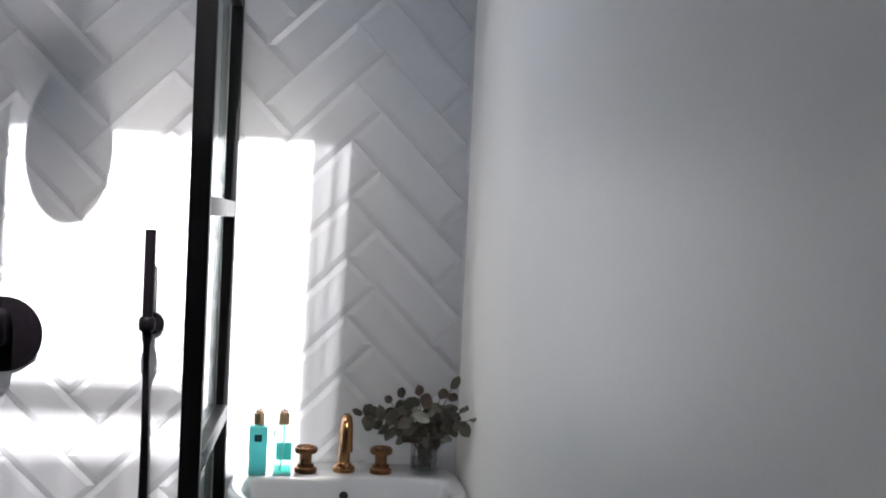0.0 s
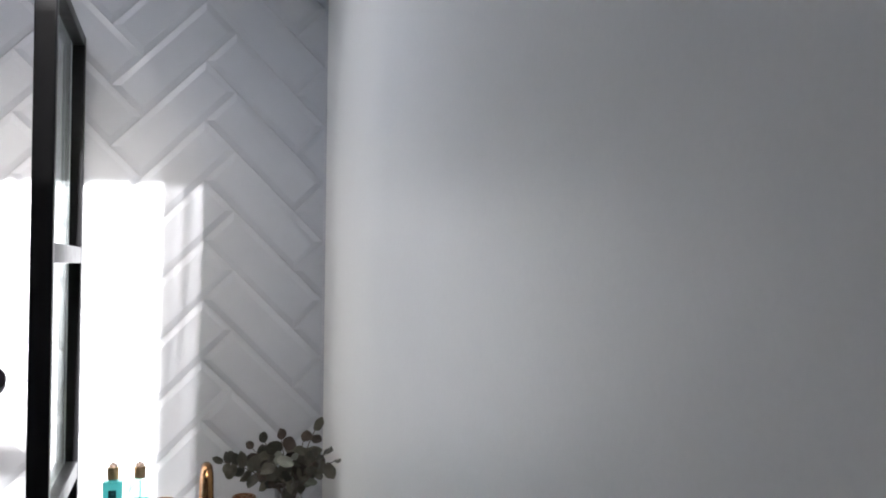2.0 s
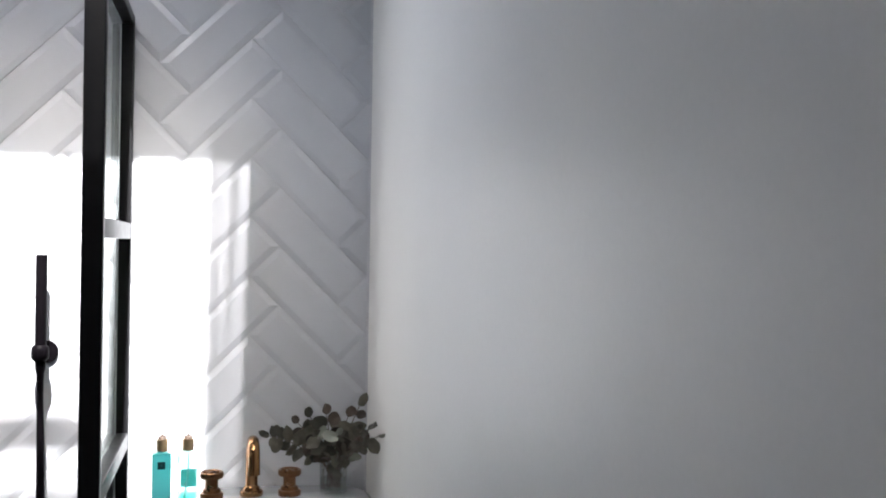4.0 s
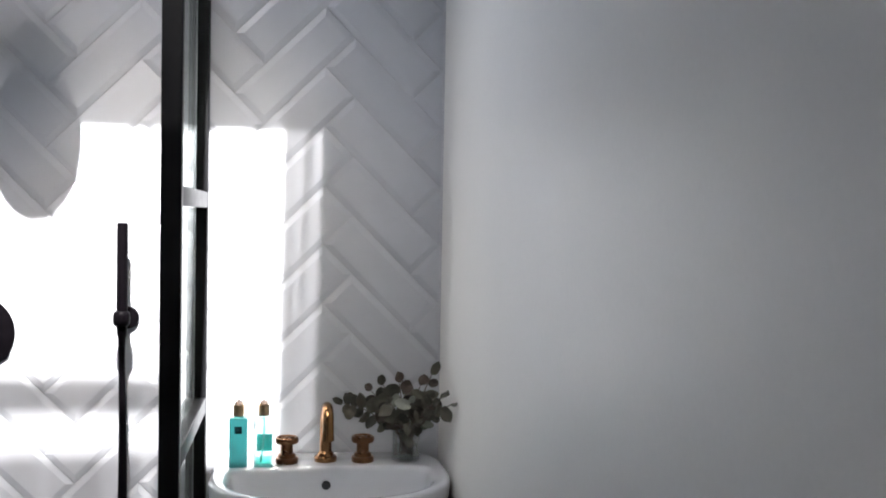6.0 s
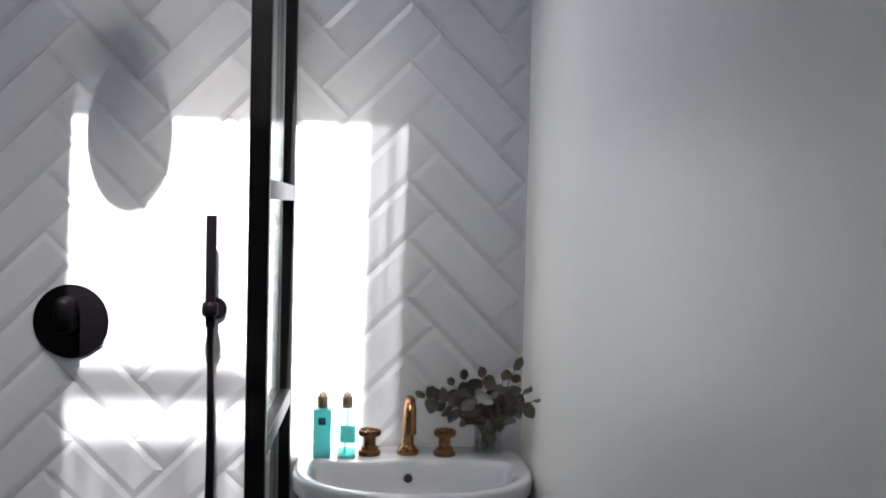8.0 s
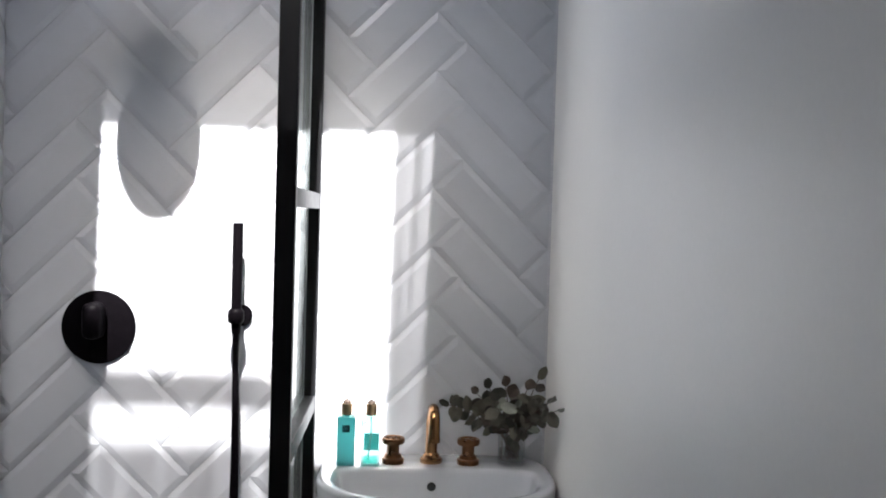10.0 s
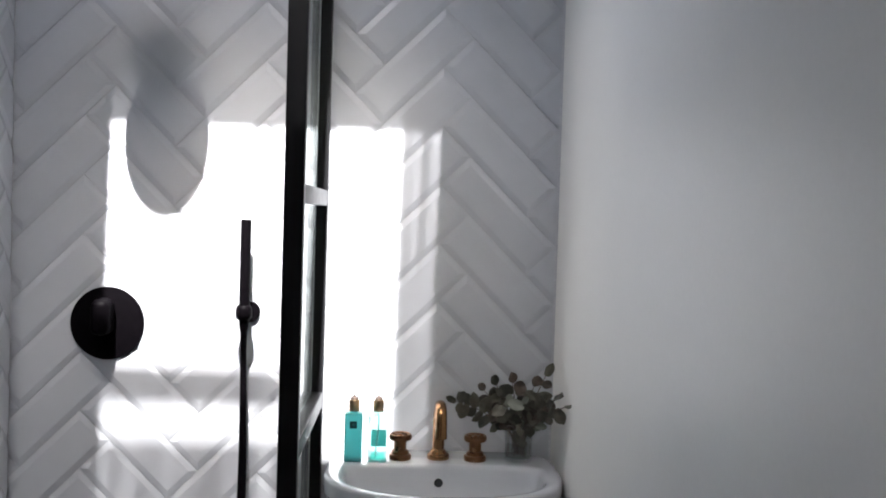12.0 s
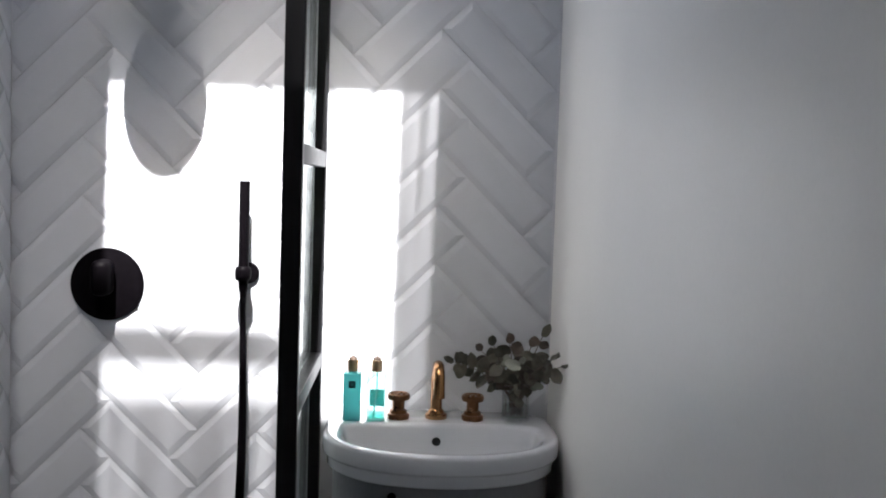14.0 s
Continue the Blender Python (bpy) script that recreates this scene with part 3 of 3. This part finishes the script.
LEAVES = [leaf_mesh(M_LEAF, 0.0, 1), leaf_mesh(M_LEAF, 0.25, 2), leaf_mesh(M_LEAF, 0.05, 3), leaf_mesh(M_LEAF, 0.12, 4), leaf_mesh(M_LEAF, -0.08, 5), leaf_mesh(M_LEAF_BROWN, 0.1, 6), leaf_mesh(M_LEAF_PALE, 0.0, 7)]


def leaf(parent, at, way, normal, size, kind):
    ob = new("leaf", LEAVES[kind])
    ob.parent = parent
    x = Vector(way).normalized()
    z = Vector(normal)
    z = (z - x * z.dot(x)).normalized()
    y = z.cross(x)
    turn = Matrix((x, y, z)).transposed().to_4x4()
    ob.matrix_basis = Matrix.Translation(at) @ turn @ Matrix.Diagonal((size, size * rng.uniform(0.72, 1.02), size, 1))
    return ob


# tips of the twigs, from the vase's foot, and how many pairs of leaves they carry
TIPS = [((-0.156, -0.03, 0.146), 7), ((-0.085, 0.01, 0.166), 4), ((-0.055, 0.02, 0.178), 3), ((-0.020, -0.01, 0.188), 4), ((0.034, 0.01, 0.178), 3), ((0.058, -0.02, 0.211), 4),
        ((0.047, -0.05, 0.158), 3), ((0.078, -0.185, 0.168), 4), ((0.066, -0.12, 0.174), 3), ((-0.086, -0.05, 0.132), 3), ((-0.044, -0.05, 0.146), 4), ((0.004, -0.06, 0.152), 4),
        ((-0.022, -0.05, 0.098), 2), ((0.016, -0.045, 0.100), 3), ((0.003, -0.055, 0.066), 2), ((0.000, -0.05, 0.096), 3), ((0.052, -0.10, 0.156), 3)]
for tip, count in TIPS:
    tip = Vector(tip)
    foot = Vector((rng.uniform(-0.018, 0.018), rng.uniform(-0.015, 0.015), 0.014))
    mouth = Vector((max(-0.026, min(0.026, tip.x * 0.25)), max(-0.024, min(0.024, tip.y * 0.3)), 0.072))
    pts = spline([foot, mouth, mouth.lerp(tip, 0.55) + Vector((0, 0, 0.012)), tip], 6)
    twig = part("twig", tube(pts, [0.0019 - 0.0009 * i / len(pts) for i in range(len(pts))], 6), M_STEM, bunch, smooth=60)
    for k in range(count):
        f = 0.46 + 0.54 * k / (count - 1)
        i = min(len(pts) - 2, int(f * (len(pts) - 1)))
        p = pts[i].lerp(pts[i + 1], f * (len(pts) - 1) - i)
        d = (pts[i + 1] - pts[i]).normalized()
        last = k == count - 1
        for s in ((1,) if last else (1, -1)):
            face = Vector((rng.uniform(-0.7, 0.7), -1.0, rng.uniform(-0.5, 0.8)))
            side = d.cross(face).normalized() * s
            way = d * (1.4 if last else rng.uniform(0.1, 0.6)) + side * (0.2 if last else 1.0)
            leaf(twig, p, way, face, rng.uniform(0.0130, 0.0200) * (0.8 if last else 1), rng.choice((0, 0, 1, 1, 2, 2, 3, 3, 4, 4, 5, 5, 6)))

# ---- tiles ----
# bevelled tiles of 10 x 30 cm in herringbone; grid unit is half the diagonal of a tile's width
TILE = 0.1026                               # pitch of a tile across; three times that along
UNIT, JOINT, SLOPE, EDGE = TILE / math.sqrt(2), 0.0014, 0.0125, 0.0033


def tile_bm():
    """One tile lying along x, width along z, its face at y = 0 and looking to -y."""
    w, l = TILE / 2 - JOINT / 2, 1.5 * TILE - JOINT / 2
    bm = bmesh.new()
    back = [bm.verts.new((x, BED, z)) for x, z in ((-l, -w), (l, -w), (l, w), (-l, w))]
    rim = [bm.verts.new((x, EDGE, z)) for x, z in ((-l, -w), (l, -w), (l, w), (-l, w))]
    s = SLOPE
    fold = [bm.verts.new((x, 0.0006, z)) for x, z in ((-l + s, -w + s), (l - s, -w + s), (l - s, w - s), (-l + s, w - s))]
    s += 0.0022
    face = [bm.verts.new((x, 0.0, z)) for x, z in ((-l + s, -w + s), (l - s, -w + s), (l - s, w - s), (-l + s, w - s))]
    for lo, hi in ((back, rim), (rim, fold), (fold, face)):
        for k in range(4):
            bm.faces.new((lo[k], lo[(k + 1) % 4], hi[(k + 1) % 4], hi[k]))
    bm.faces.new(face)
    return bm


WHOLE = mesh_of("tile", tile_bm(), M_TILE)
trng = random.Random(11)


def lay_tiles(wall, frame_m, x0, x1, z0, z1, ox, oz):
    """Herringbone over x0..x1, z0..z1 of a wall whose own plane frame_m puts into the room; ox, oz: a corner of the grid."""
    reach = 0.17
    for m in range(-8, 9):
        for k in range(-40, 41):
            for upright in (0, 1):
                # middle of the tile in the unrotated grid
                gx, gy = (k + 1.5 + 3 * m, k + 0.5 - 3 * m) if not upright else (k + 3.5 + 3 * m, k - 0.5 - 3 * m)
                x, z = ox + (gx - gy - 2) * UNIT, oz + (gx + gy - 2) * UNIT
                if x < x0 - reach or x > x1 + reach or z < z0 - reach or z > z1 + reach:
                    continue
                place = pose(x, 0, z, 0, -45 if not upright else 45, 0)
                half = 2 * TILE / math.sqrt(2)
                if x - half >= x0 and x + half <= x1 and z - half >= z0 and z + half <= z1:
                    ob = new("tile", WHOLE)
                    jitter = pose(0, trng.uniform(-0.0004, 0.0003), 0, trng.uniform(-0.22, 0.22), 0, trng.uniform(-0.12, 0.12))
                    ob.parent = wall
                    ob.matrix_basis = frame_m @ place @ jitter
                else:
                    bm = turned(tile_bm(), place)
                    for co, no in (((x0, 0, 0), (-1, 0, 0)), ((x1, 0, 0), (1, 0, 0)), ((0, 0, z0), (0, 0, -1)), ((0, 0, z1), (0, 0, 1))):
                        bmesh.ops.bisect_plane(bm, geom=[*bm.verts, *bm.edges, *bm.faces], plane_co=co, plane_no=no, clear_outer=True)
                    if len(bm.faces) < 2:
                        bm.free()
                        continue
                    ob = new("tile", mesh_of("tile", bm, M_TILE))
                    ob.parent = wall
                    ob.matrix_basis = frame_m


GRID_X, GRID_Z = -0.005, 1.674
lay_tiles(wall_north, Matrix.Identity(4), LEFT + 0.0005, RIGHT, -0.018, TOP - 0.001, GRID_X, GRID_Z)
# the side wall: its own plane runs from the back of the room to the corner
SIDE = Matrix.Translation((LEFT, 0, 0)) @ pose(0, 0, 0, 0, 0, 90)
lay_tiles(wall_west, SIDE, -1.30, -0.001, -0.018, TOP - 0.001, -0.105, GRID_Z + 0.03)
